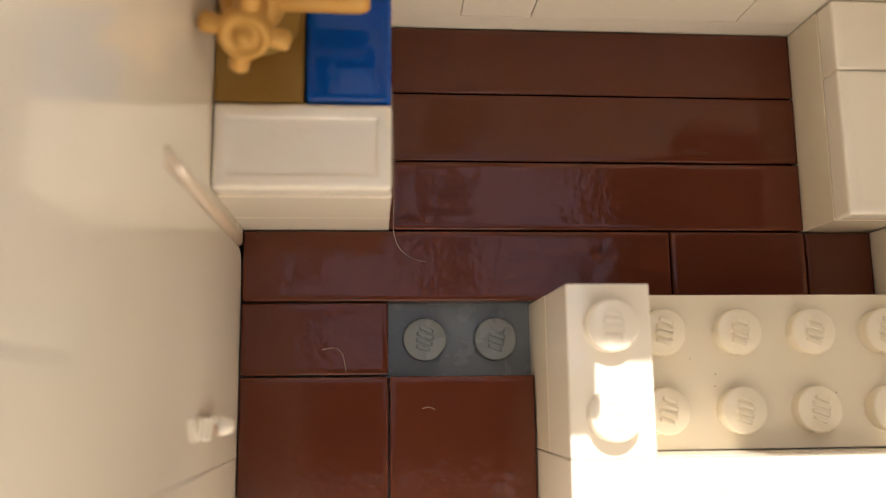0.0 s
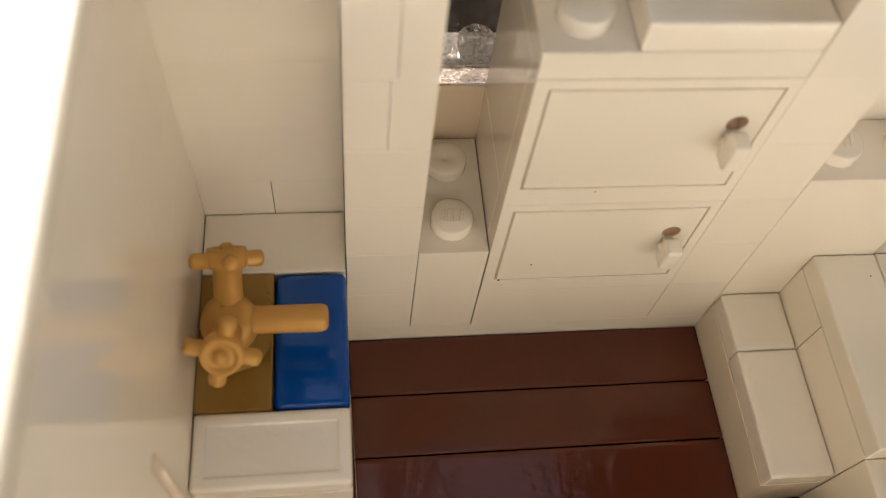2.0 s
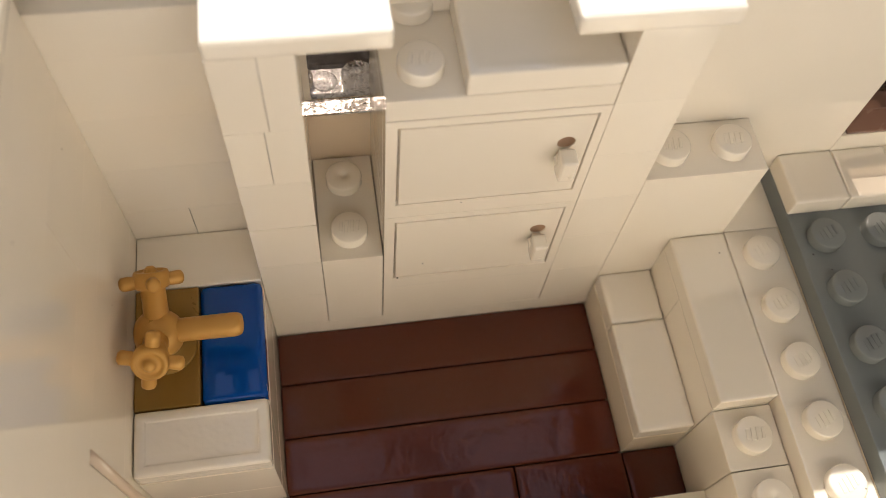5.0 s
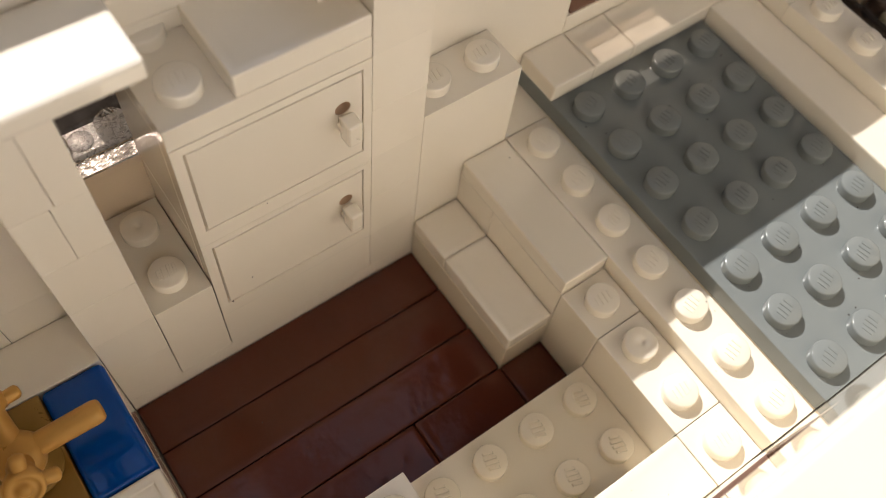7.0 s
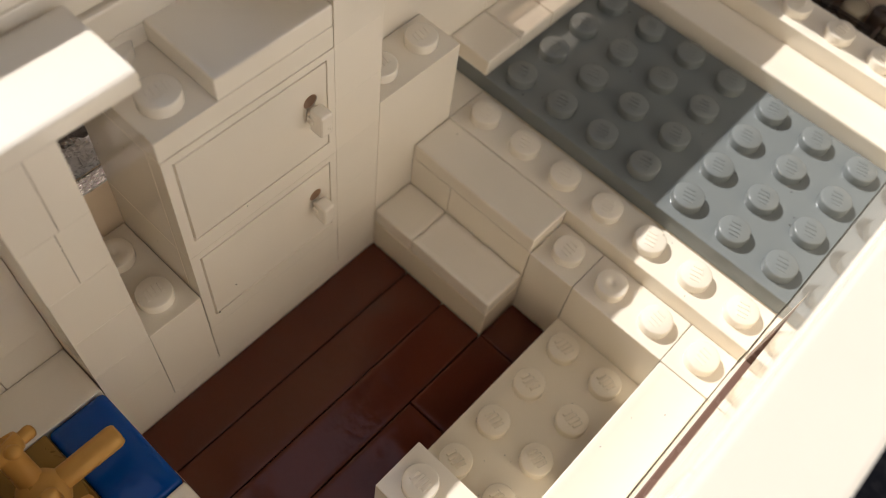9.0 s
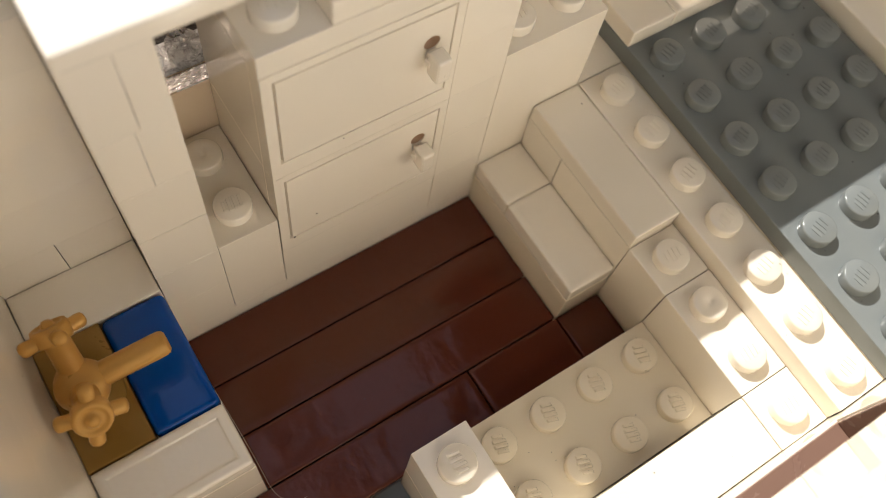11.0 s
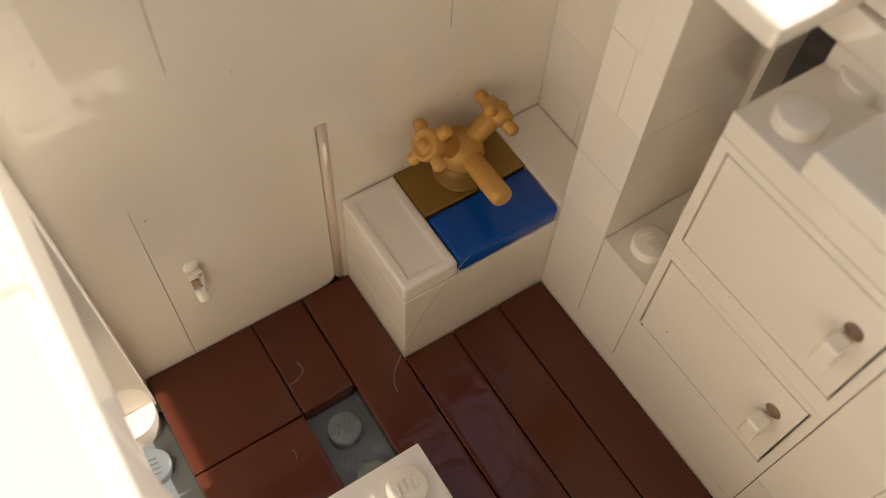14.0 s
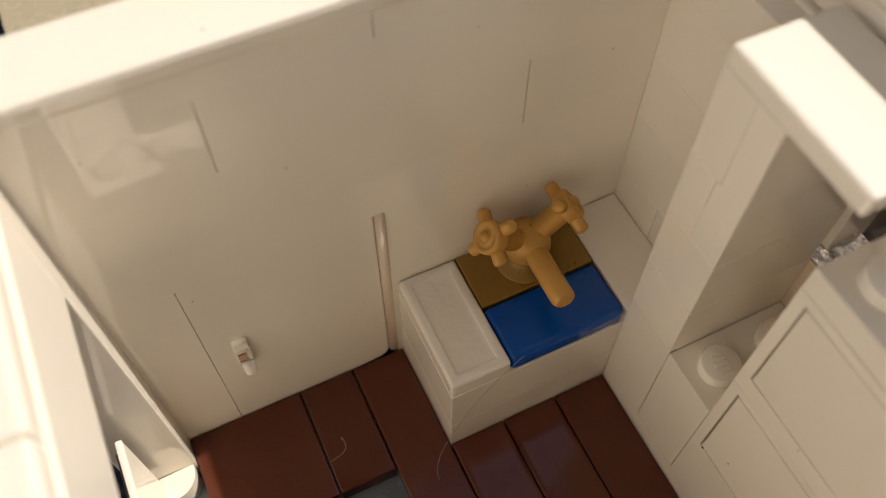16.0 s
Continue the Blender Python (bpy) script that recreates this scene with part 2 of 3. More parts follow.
def brick(x0, x1, y0, y1, z0, z1, mat, parent, name="brick", label="", studs=(), bevel=0.025, gap=0.005, turn=0.0, mark=True, dimple=()):
    bm = bmesh.new()
    box(bm, x0, x1, y0, y1, z0, z1, bevel, gap)
    if name == "brick" and 0.009 < bevel < 0.016:
        # no two bricks sit quite alike
        mid = Vector(((x0 + x1) / 2, (y0 + y1) / 2, (z0 + z1) / 2))
        most = min(0.0035, 0.009 / max(x1 - x0, y1 - y0, z1 - z0))
        turned = Matrix.Rotation(random.uniform(-most, most), 4, "Z") @ Matrix.Rotation(random.uniform(-most, most), 4, "Y") @ Matrix.Rotation(random.uniform(-most, most), 4, "X")
        bmesh.ops.transform(bm, matrix=Matrix.Translation(mid) @ turned @ Matrix.Translation(-mid), verts=bm.verts[:])
    for sx, sy in studs:
        stud(bm, sx, sy, z1, turn, 0 if (sx, sy) in dimple else mark, (sx, sy) in dimple)
    return part(name, bm, mat, parent, label)


def tile(x0, x1, y0, y1, z0, z1, mat, parent, name="tile", label="", bevel=0.03, sink=0.4):
    """A smooth tile whose top has the shallow hollow left by the mould."""
    bm = bmesh.new()
    box(bm, x0, x1, y0, y1, z0, z1, bevel)
    lid = max((f for f in bm.faces if f.normal.z > 0.9), key=lambda f: f.calc_area())
    for wide, deep in ((0.08, 0.0), (0.025, -0.002), (0.03, -0.006), (0.035, -0.009), (0.04, -0.007), (0.05, -0.004), (0.06, -0.002)):
        bmesh.ops.inset_individual(bm, faces=[lid], thickness=wide)
        for v in lid.verts:
            v.co.z += deep * sink
    for f in bm.faces:
        f.smooth = f.normal.z > 0.9
    return part(name, bm, mat, parent, label)


def grid(x0, x1, y0, y1):
    return [(x0 + 0.5 + i, y0 + 0.5 + j) for i in range(int(round(x1 - x0))) for j in range(int(round(y1 - y0)))]


# ---- ground round the model ----
bm = bmesh.new()
bmesh.ops.create_grid(bm, x_segments=24, y_segments=24, size=150)
for v in bm.verts:
    v.co.z = -1.2 + 0.15 * noise.noise(v.co * 0.05)
tagged(part("ground", bm, TABLE), "dark navy cloth under the toy house", "ground", kind="structure")

bm = bmesh.new()
box(bm, -16, -1.4, -5.2, 14, -1.2, -0.8, 0.05)
tagged(part("pavement", bm, TAN), "tan plastic base plate outside the toy house", "base plate", kind="structure")

# added backdrop, keeps what the niche pane looks out on dark
bm = bmesh.new()
box(bm, -8, 23, 7.1, 40, -1.2, -0.8, 0.05)
tagged(part("pavement_north", bm, DARK_GREY), "dark grey backdrop plate added outside the niche window", "base plate", kind="structure")

# ---- unseen room round the table, added to shape light: walls, ceiling, glazed north roof ----
for name, size, paint, label in (
    ("wall_room_south", (-150, 150, -54, -50, -1.2, 85), PLASTER, "unseen off-white wall added to bounce sunlight back"),
    ("wall_room_upper", (-150, 150, -54, -50, 85, 200), CEILING, "unseen dark upper wall added to keep light off the tops"),
    ("wall_room_east", (150, 154, -54, 150, -1.2, 200), PANEL, "unseen brown wall added to shape the sidelight"),
    ("wall_room_west", (-154, -150, -54, 150, -1.2, 200), PANEL, "unseen brown wall added to shape the sidelight"),
    ("wall_room_north", (-150, 150, 150, 154, -1.2, 60), PANEL, "unseen brown wall added under the glazing"),
):
    bm = bmesh.new()
    box(bm, *size, 0.2)
    tagged(part(name, bm, paint), label, "wall", kind="structure")
bm = bmesh.new()
box(bm, -154, 154, -54, 2, 200, 204, 0.2)
for x in (-154, 60):
    box(bm, x, x + 94, 2, 150, 200, 204, 0.2)
# bars added to break up the sky mirrored in glossy tiles
for x in range(-60, 61, 40):
    box(bm, x - 5, x + 5, 2, 150, 196, 204, 0.2)
box(bm, -150, 150, 70, 80, 196, 204, 0.2)
box(bm, -150, 150, 144, 154, 196, 204, 0.2)
tagged(part("ceiling", bm, CEILING), "unseen dark ceiling added to dim light from above", "ceiling", kind="structure")

# ---- floor ----
bm = bmesh.new()
box(bm, -1, 18, -5, 6, -1.2, -0.8, 0.02)
tagged(part("baseplate", bm, STONE), "grey base plate under the toy rooms", "floor", kind="structure")
bm = bmesh.new()
box(bm, 0, 9, -4, 4, -0.8, -0.4, 0.02)
for sx, sy in ((2.5, -1.5), (3.5, -1.5)):
    stud(bm, sx, sy, -0.4, radians(80))
floor = tagged(part("floor", bm, STONE), "reddish-brown plastic tile floor over grey plates", "floor", kind="structure")
for x0, x1, y0, y1 in ((2, 8, 2, 3), (2, 8, 1, 2), (2, 8, 0, 1), (0, 6, -1, 0), (6, 8, -1, 0), (8, 9, -1, 0), (0, 2, -2, -1), (0, 2, -4, -2), (2, 4, -4, -2)):
    tile(x0 + 0.005, x1 - 0.005, y0 + 0.005, y1 - 0.005, -0.4, 0.0, BROWN, floor, "floor_tile", bevel=0.03, sink=0.12)

# ---- west wall with its door ----
west = thing("wall_west", (-0.5, 0, -0.8), "white plastic brick wall with a closed door", "wall", kind="structure")
for z0, z1, cuts in ((0.4, 1.6, (-0.1, 4)), (1.6, 2.8, (-0.1, 2, 4)), (2.8, 4.4, (-0.1, 4)), (4.4, 5.2, (-5, 4)), (5.2, 6.4, (-5, 2, 4)), (6.4, 7.6, (-5, -2, 4))):
    for a, b in zip(cuts, cuts[1:]):
        brick(-1, 0, a, b, z0, z1, WHITE, west, bevel=0.002, gap=0.005)
brick(-1, 0, -0.1, 4, -0.8, 0.4, WHITE, west, bevel=0.012)
brick(-1, 0, -5, -3.05, -0.8, 4.4, WHITE, west, bevel=0.006)
# dark brown block painted in for the shade below the door leaf
brick(-1, -0.2, -3.05, -0.1, -0.8, 0.16, UMBER, west, "door_sill", "dark strip painting the shade of the gap under the door", bevel=0.015)
# tan tint puts the shade of the hinge groove into the white plastic
brick(-1, -0.07, -3.05, -0.1, 0.16, 4.4, SHADED_WHITE, west, "door_frame", bevel=0.015)
for a, b in ((-5, 0), (0, 4)):
    brick(-0.96, 0, a, b, 7.6, 8.0, WHITE, west, "plate", bevel=0.006)
for a, b in ((-3.9, 3), (3, 4.4)):
    brick(-0.93, 0.06, a, b, 8.0, 8.3, WHITE, west, "tile", bevel=0.08)


def door_leaf(parent):
    """A flat leaf with rounded lower corner and a small pull."""
    bm = bmesh.new()
    pts = []
    y0, y1, z0, z1, r = -3.048, -0.24, -0.06, 4.401, 0.26
    for cy, cz, a0 in ((y1 - r, z1 - 0.06, None), (y0 + 0.03, z1 - 0.03, None), (y0 + 0.03, z0 + 0.03, None), (y1 - r, z0 + r, 270)):
        if a0 is None:
            pts.append((y1 if cy == y1 - r else y0, z1 if cz > 1 else z0))
        else:
            for i in range(7):
                a = radians(a0 + 15 * i)
                pts.append((cy + r * math.cos(a), cz + r * math.sin(a)))
    vs = [bm.verts.new((-0.008, y, z)) for y, z in pts]
    f = bm.faces.new(vs)
    ex = bmesh.ops.extrude_face_region(bm, geom=[f])["geom"]
    for v in [g for g in ex if isinstance(g, bmesh.types.BMVert)]:
        v.co.x = -0.07
    front = [e for e in bm.edges if all(v.co.x > -0.01 and v.co.z < 4.3 and v.co.y > -0.6 for v in e.verts) or (all(v.co.x > -0.01 for v in e.verts) and any(v.co.y > -0.3 for v in e.verts) and abs(e.verts[0].co.z - e.verts[1].co.z) > 1)]
    bmesh.ops.bevel(bm, geom=front, offset=0.058, segments=4, profile=0.5, affect="EDGES")
    leaf = part("door", bm, WHITE, parent, "closed white plastic door leaf")
    # round boss, a neck with a square hole, and an open clip at the tip
    bm = bmesh.new()
    lathe(bm, [(0, 0), (0.15, 0), (0.15, 0.03), (0.135, 0.045), (0, 0.05)], Matrix.Translation((-0.012, -2.57, 2.62)) @ Matrix.Rotation(radians(90), 4, "Y"), 24)
    for y0, y1 in ((-2.72, -2.685), (-2.52, -2.44)):
        box(bm, -0.01, 0.13, y0, y1, 2.0, 2.5, 0.012, 0)
    box(bm, -0.01, 0.13, -2.72, -2.44, 2.36, 2.52, 0.03, 0)
    box(bm, -0.01, 0.05, -2.70, -2.46, 1.95, 2.4, 0.01, 0)
    m = Matrix.Translation((0.05, -2.57, 1.99)) @ Matrix.Rotation(radians(150), 4, "Y")
    arc = [radians(-130 + 260 * i / 18) for i in range(19)]
    rings = [[bm.verts.new(m @ Vector((-r * math.cos(t), r * math.sin(t), h))) for t in arc] for r, h in ((0.125, 0), (0.125, 0.30), (0.118, 0.312), (0.085, 0.312), (0.078, 0.30), (0.078, 0))]
    for p, q in zip(rings, rings[1:] + rings[:1]):
        for i in range(18):
            bm.faces.new((p[i], p[i + 1], q[i + 1], q[i])).smooth = True
    for i in (0, 18):
        bm.faces.new([ring[i] for ring in rings])
    lathe(bm, [(0, 0), (0.1, 0), (0.1, 0.06), (0, 0.06)], m, 20)
    bmesh.ops.transform(bm, matrix=Matrix.Translation((0, -2.57, 2.2)) @ Matrix.Scale(0.84, 4) @ Matrix.Translation((0, 2.57, -2.2)), verts=bm.verts[:])
    pull = part("handle", bm, WHITE, leaf, "small white plastic door pull")
    # brown block coloured as the shade within the square opening
    bm = bmesh.new()
    box(bm, 0.06, 0.114, -2.67, -2.55, 2.13, 2.30, 0.006, 0)
    part("hole", bm, WARM, pull, "brown block painting the shade of the pull's square hole")


door_leaf(west)
# pin coloured tan, its shaded side put into the colour
bm = bmesh.new()
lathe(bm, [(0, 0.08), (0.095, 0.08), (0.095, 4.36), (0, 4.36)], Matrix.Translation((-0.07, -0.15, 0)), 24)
part("hinge", bm, SHADED_WHITE, west, "white plastic hinge pin, tinted tan for shade")

# ---- alcove back wall behind the tap ----
alcove = thing("wall_alcove", (1, 4.5, -0.8), "white plastic brick wall behind the sink", "wall", kind="structure")
for z0, z1, cuts in ((-0.8, 2.0, (-1, 2)), (2.0, 3.2, (-1, 1, 2)), (3.2, 4.4, (-1, 2)), (4.4, 5.6, (-1, 2)), (5.6, 6.8, (-1, 2)), (6.8, 7.6, (-1, 2))):
    for a, b in zip(cuts, cuts[1:]):
        brick(a, b, 4, 5, z0, z1, WHITE, alcove, bevel=0.006)

# ---- north wall: pillars and back ----
north = thing("wall_north", (8, 5, -0.8), "white plastic brick wall with a stepped cornice and small window", "wall", kind="structure")
brick(2, 8, 3, 5, -0.8, 0.4, WHITE, north, "plate", bevel=0.01)
for z0, z1 in ((0.4, 1.6), (1.6, 2.8), (2.8, 4.0), (4.0, 5.2), (5.2, 6.4), (6.4, 7.77)):
    cuts = {6.4: (2, 2.57, 3), 5.2: (2, 2.5, 3)}.get(z0, (2, 3))
    for a, b in zip(cuts, cuts[1:]):
        brick(a, b, 3, 5, z0, z1, WHITE, north, bevel=0.012, gap=0.003)
    brick(7, 8, 3, 4.4, z0, z1, WHITE, north, bevel=0.010)
brick(3, 4, 3, 5, 0.4, 2.8, WHITE, north, bevel=0.02, studs=((3.5, 3.5), (3.5, 4.5)), turn=radians(180), mark=0.6, dimple=((3.5, 4.5),))
brick(4, 7, 3, 5, 0.4, 1.6, WHITE, north, bevel=0.012)
# niche back in a warmer peach than its neighbours
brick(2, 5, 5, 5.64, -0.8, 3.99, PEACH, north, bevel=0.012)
brick(2.01, 4.99, 5.66, 5.72, 3.99, 7.19, HAZE, north, "pane", "smoky grey plastic pane", bevel=0.01)
brick(2, 3.1, 5.0, 5.64, 4.41, 7.19, WHITE, north, bevel=0.01)
# dark filler brick added to keep the ground behind the pane dark
brick(2, 5, 5.64, 6.2, -0.8, 3.98, DARK_GREY, north, bevel=0.02)
# unseen fill bricks behind the wall, added to stop light leaking in
brick(-1, 2, 5, 7, -0.8, 7.9, WHITE, north, bevel=0.012)
brick(5, 11.5, 5, 7, -0.8, 7.9, WHITE, north, bevel=0.012)
brick(14.5, 23, 5, 7, -0.8, 7.9, WHITE, north, bevel=0.012)
brick(4, 7, 3, 5, 6.4, 6.8, WHITE, north, "plate", bevel=0.02, studs=((4.5, 3.5), (4.5, 4.5)), turn=radians(180), mark=0.4)
tile(5, 7, 3, 4.6, 6.8, 7.2, WHITE, north, "tile", bevel=0.04)
brick(2, 4.1, 2.97, 4.36, 7.78, 8.08, WHITE, north, "tile", bevel=0.06)
brick(6.2, 8.2, 2.97, 4.36, 7.78, 8.08, WHITE, north, "tile", bevel=0.06)
# wall east of the pillars, with a window
brick(8, 12, 4, 5, -0.8, 7.6, WHITE, north, bevel=0.012)
brick(12, 14, 4, 5, -0.8, 3.6, WHITE, north, bevel=0.012)
brick(12, 14, 4, 5, 5.6, 7.6, WHITE, north, bevel=0.012)
brick(14, 23, 4, 5, -0.8, 7.6, WHITE, north, bevel=0.012)
brick(8, 10, 3, 4, -0.8, 4.4, WHITE, north, bevel=0.02, studs=((8.5, 3.5), (9.5, 3.5)), turn=radians(180), mark=0.5)
brick(12, 14, 4.88, 4.98, 3.6, 4.8, SMOKE, north, "pane", "smoky brown window pane", bevel=0.03)
# upper pane added as a filter for the sun falling on the bed
brick(12, 14, 4.88, 4.98, 4.81, 5.6, GLASS, north, "pane", "pale brown pane added to dim the sun patch", bevel=0.02)
for a, b, z0, z1 in ((12, 12.1, 3.6, 5.6), (13.9, 14, 3.6, 5.6), (12.1, 13.9, 3.6, 3.68)):
    brick(a, b, 4.45, 4.85, z0, z1, RUST, north, "frame", "reddish-brown window frame", bevel=0.02)
brick(12.1, 13.9, 4.02, 4.86, 3.604, 3.66, RUST, north, "sill", "reddish-brown window sill", bevel=0.015)
brick(11.5, 14.5, 5.02, 6.6, -0.8, 4.1, RUST, north, "plate", "reddish-brown plate behind the window", bevel=0.02)
for sx in (12.2, 13.2, 14.0):
    bm = bmesh.new()
    lathe(bm, [(0.36, 4.1), (0.36, 4.6), (0.33, 4.64), (0, 4.64)], Matrix.Translation((sx, 5.5, 0)))
    part("round_brick", bm, CREAM, north)
# stepped cornice
brick(-1, 7, 4.58, 7.0, 7.2, 8.71, WHITE, north, bevel=0.03)
brick(7, 23, 4.58, 7.0, 7.9, 8.71, WHITE, north, bevel=0.03)
brick(4, 7, 4.40, 4.56, 6.8, 7.14, WHITE, north, bevel=0.05)
# unseen block added on top, sized to shade the east wall
brick(16, 23, 4.42, 7.0, 8.73, 11.2, WHITE, north, bevel=0.03)
# unseen trim added to keep direct sun off the niche studs
brick(2, 5, 6.9, 7.0, 6.38, 7.19, WHITE, north, bevel=0.02)
for z0, z1, y0 in ((7.15, 7.66, 4.38), (7.70, 8.24, 4.44), (8.28, 8.72, 4.40)):
    brick(-1, 23, y0, 4.9, z0, z1, WHITE, north, "plate", bevel=0.05)

# ---- south wall: window and doorway ----
south = thing("wall_south", (7, -4.5, -0.8), "white plastic brick wall with a doorway and tinted window", "wall", kind="structure")
brick(-1, 0.5, -5, -4, -0.8, 7.6, WHITE, south, bevel=0.02)
brick(0.5, 4, -5, -4, 5.95, 7.6, WHITE, south, bevel=0.015)
brick(4, 5, -5, -4, -0.8, 7.6, WHITE, south, bevel=0.015)
brick(5, 9.6, -5, -4, -0.8, 2.8, WHITE, south, bevel=0.015)
brick(5, 9.6, -5, -4, 5.2, 7.6, WHITE, south, bevel=0.015)
brick(9.6, 18, -5, -4, -0.8, 7.6, WHITE, south, bevel=0.015)
brick(5, 9.6, -4.9, -4.03, 2.8, 2.92, RUST, south, "sill", "rusty brown window sill", bevel=0.02)
brick(5, 9.6, -4.85, -4.75, 2.92, 5.2, SMOKE, south, "pane", "smoky brown window pane", bevel=0.01)
for a in (5, 9.48):
    brick(a, a + 0.12, -4.9, -4.03, 2.92, 5.2, RUST, south, "frame", bevel=0.02)
for a, b in ((-1, 3), (3, 9), (9, 14), (14, 18)):
    brick(a, b, -5.22, -4.04, 7.6, 8.0, WHITE, south, "tile", bevel=0.08)

# ---- east wall ----
east = thing("wall_east", (17, 0, -0.8), "low white plastic wall with studs and smoky windows", "wall", kind="structure")
brick(16, 17, -4, 2, -0.8, 3.6, WHITE, east, bevel=0.02, studs=[(16.5, -3.5 + i) for i in range(6)], turn=radians(180))
brick(16, 17, 2, 4, -0.8, 3.6, WHITE, east, bevel=0.02)
brick(17, 18, -4, 4, -0.8, 2.0, RUST, east, bevel=0.02, studs=[(17.5, -3.5 + i) for i in range(8)])
for i in range(4):
    brick(17.1, 17.32, -4 + 2 * i, -2 + 2 * i, 2.0, 3.6, SMOKE, east, "pane", "smoky brown plastic pane", bevel=0.06)
for i in range(5):
    brick(17.05, 17.38, -4.04 + 2 * i, -3.96 + 2 * i, 2.0, 3.65, UMBER, east, "bar", bevel=0.02)
for i in range(16):
    # small dark and wide tan round bricks by turns
    r, top, y, mat = ((0.22, 3.55, -3.83, UMBER), (0.29, 3.36, -3.29, TAN))[i % 2]
    bm = bmesh.new()
    lathe(bm, [(0, 3.0), (r, 3.0), (r, top - 0.05), (r - 0.03, top), (0, top)], Matrix.Translation((18.0, y + i // 2, 0)))
    part("round_brick", bm, mat, east)
brick(17.5, 18.4, -4, 4, 2.0, 3.0, WARM, east, "plate", "warm brown plate under the round bricks", bevel=0.03)
brick(18.4, 19.3, -4, 4, -0.8, 3.6, WHITE, east, bevel=0.03)
for y0, y1 in ((1.95, 2.03), (3.9, 4.0)):
    brick(17.05, 17.5, y0, y1, 3.0, 3.9, UMBER, east, "frame", "dark brown window frame", bevel=0.03)
brick(19.3, 19.6, -4, 4, -0.8, 3.4, BLACK, east, bevel=0.03)
brick(19.6, 21.5, -4, 4, -0.8, 3.6, WHITE, east, bevel=0.03)

# ---- sink counter ----
counter = thing("sink_counter", (1, 2, -0.4), "white plastic sink counter with blue water tile and gold tile", "counter")
brick(0, 2, 0, 4, -0.4, 0.8, WHITE, counter, bevel=0.015)
brick(0, 2, 0, 4, 0.8, 2.0, WHITE, counter, bevel=0.015)
tile(0, 2, 0, 1, 2.0, 2.4, WAVY, counter, bevel=0.06, sink=1.5)
tile(0, 2, 3, 4, 2.0, 2.4, WHITE, counter, bevel=0.025)
brick(0, 1, 1, 3, 2.0, 2.4, PEARL, counter, "tile", "pearl gold plastic tile", bevel=0.025)
bm = bmesh.new()
box(bm, 1, 2, 1, 3, 2.0, 2.4, 0.13, 0.006, 5)
for f in bm.faces:
    f.smooth = True
part("tile", bm, BLUE, counter, "glossy blue plastic tile")


def tap():
    t = thing("tap", (0.5, 2, 2.4), "warm gold plastic tap with two cross handles on the sink", "tap")
    bm = bmesh.new()
    lathe(bm, [(0, 0), (0.46, 0), (0.47, 0.03), (0.44, 0.06), (0.3, 0.1), (0.2, 0.2), (0.2, 0.3)], Matrix.Translation((0.5, 2, 2.4)))
    part("base", bm, PEARL, t)
    bm = bmesh.new()
    lathe(bm, [(0, -0.36), (0.2, -0.33), (0.33, -0.2), (0.38, 0), (0.33, 0.2), (0.2, 0.31), (0, 0.34)], Matrix.Translation((0.5, 2, 2.95)))
    part("body", bm, GOLD, t)
    bm = bmesh.new()
    m = Matrix.Translation((0.6, 2, 3.0)) @ Matrix.Rotation(radians(-2), 4, "Z") @ Matrix.Rotation(radians(86), 4, "Y")
    lathe(bm, [(0.17, 0), (0.178, 0.2), (0.182, 1.0), (0.178, 1.07), (0.16, 1.12), (0.13, 1.145), (0.06, 1.15), (0, 1.15)], m @ Matrix.Diagonal((0.94, 1.04, 1, 1)), 14)
    part("spout", bm, GOLD, t)
    for wheel in (-1, 1):
        m = Matrix.Translation((0.5, 2, 2.98)) @ Matrix.Rotation(radians(-52 * wheel), 4, "X") @ Matrix.Rotation(radians(14 * wheel), 4, "Z")
        bm = bmesh.new()
        lathe(bm, [(0.19, 0.15), (0.18, 0.68), (0.24, 0.70), (0.265, 0.75), (0.265, 0.90), (0.245, 0.95), (0.19, 0.955), (0.18, 0.93), (0.1, 0.93), (0.09, 0.98), (0.05, 1.02), (0, 1.03)], m)
        for q in range(4):
            a = math.pi / 2 * q
            mm = m @ Matrix.Translation((0, 0, 0.80)) @ Matrix.Rotation(a, 4, "Z") @ Matrix.Rotation(math.pi / 2, 4, "Y")
            lathe(bm, [(0.10, 0.2), (0.108, 0.38), (0.1, 0.43), (0.06, 0.46), (0, 0.47)], mm, 16)
        part("handle", bm, GOLD, t)
    return t


tap()


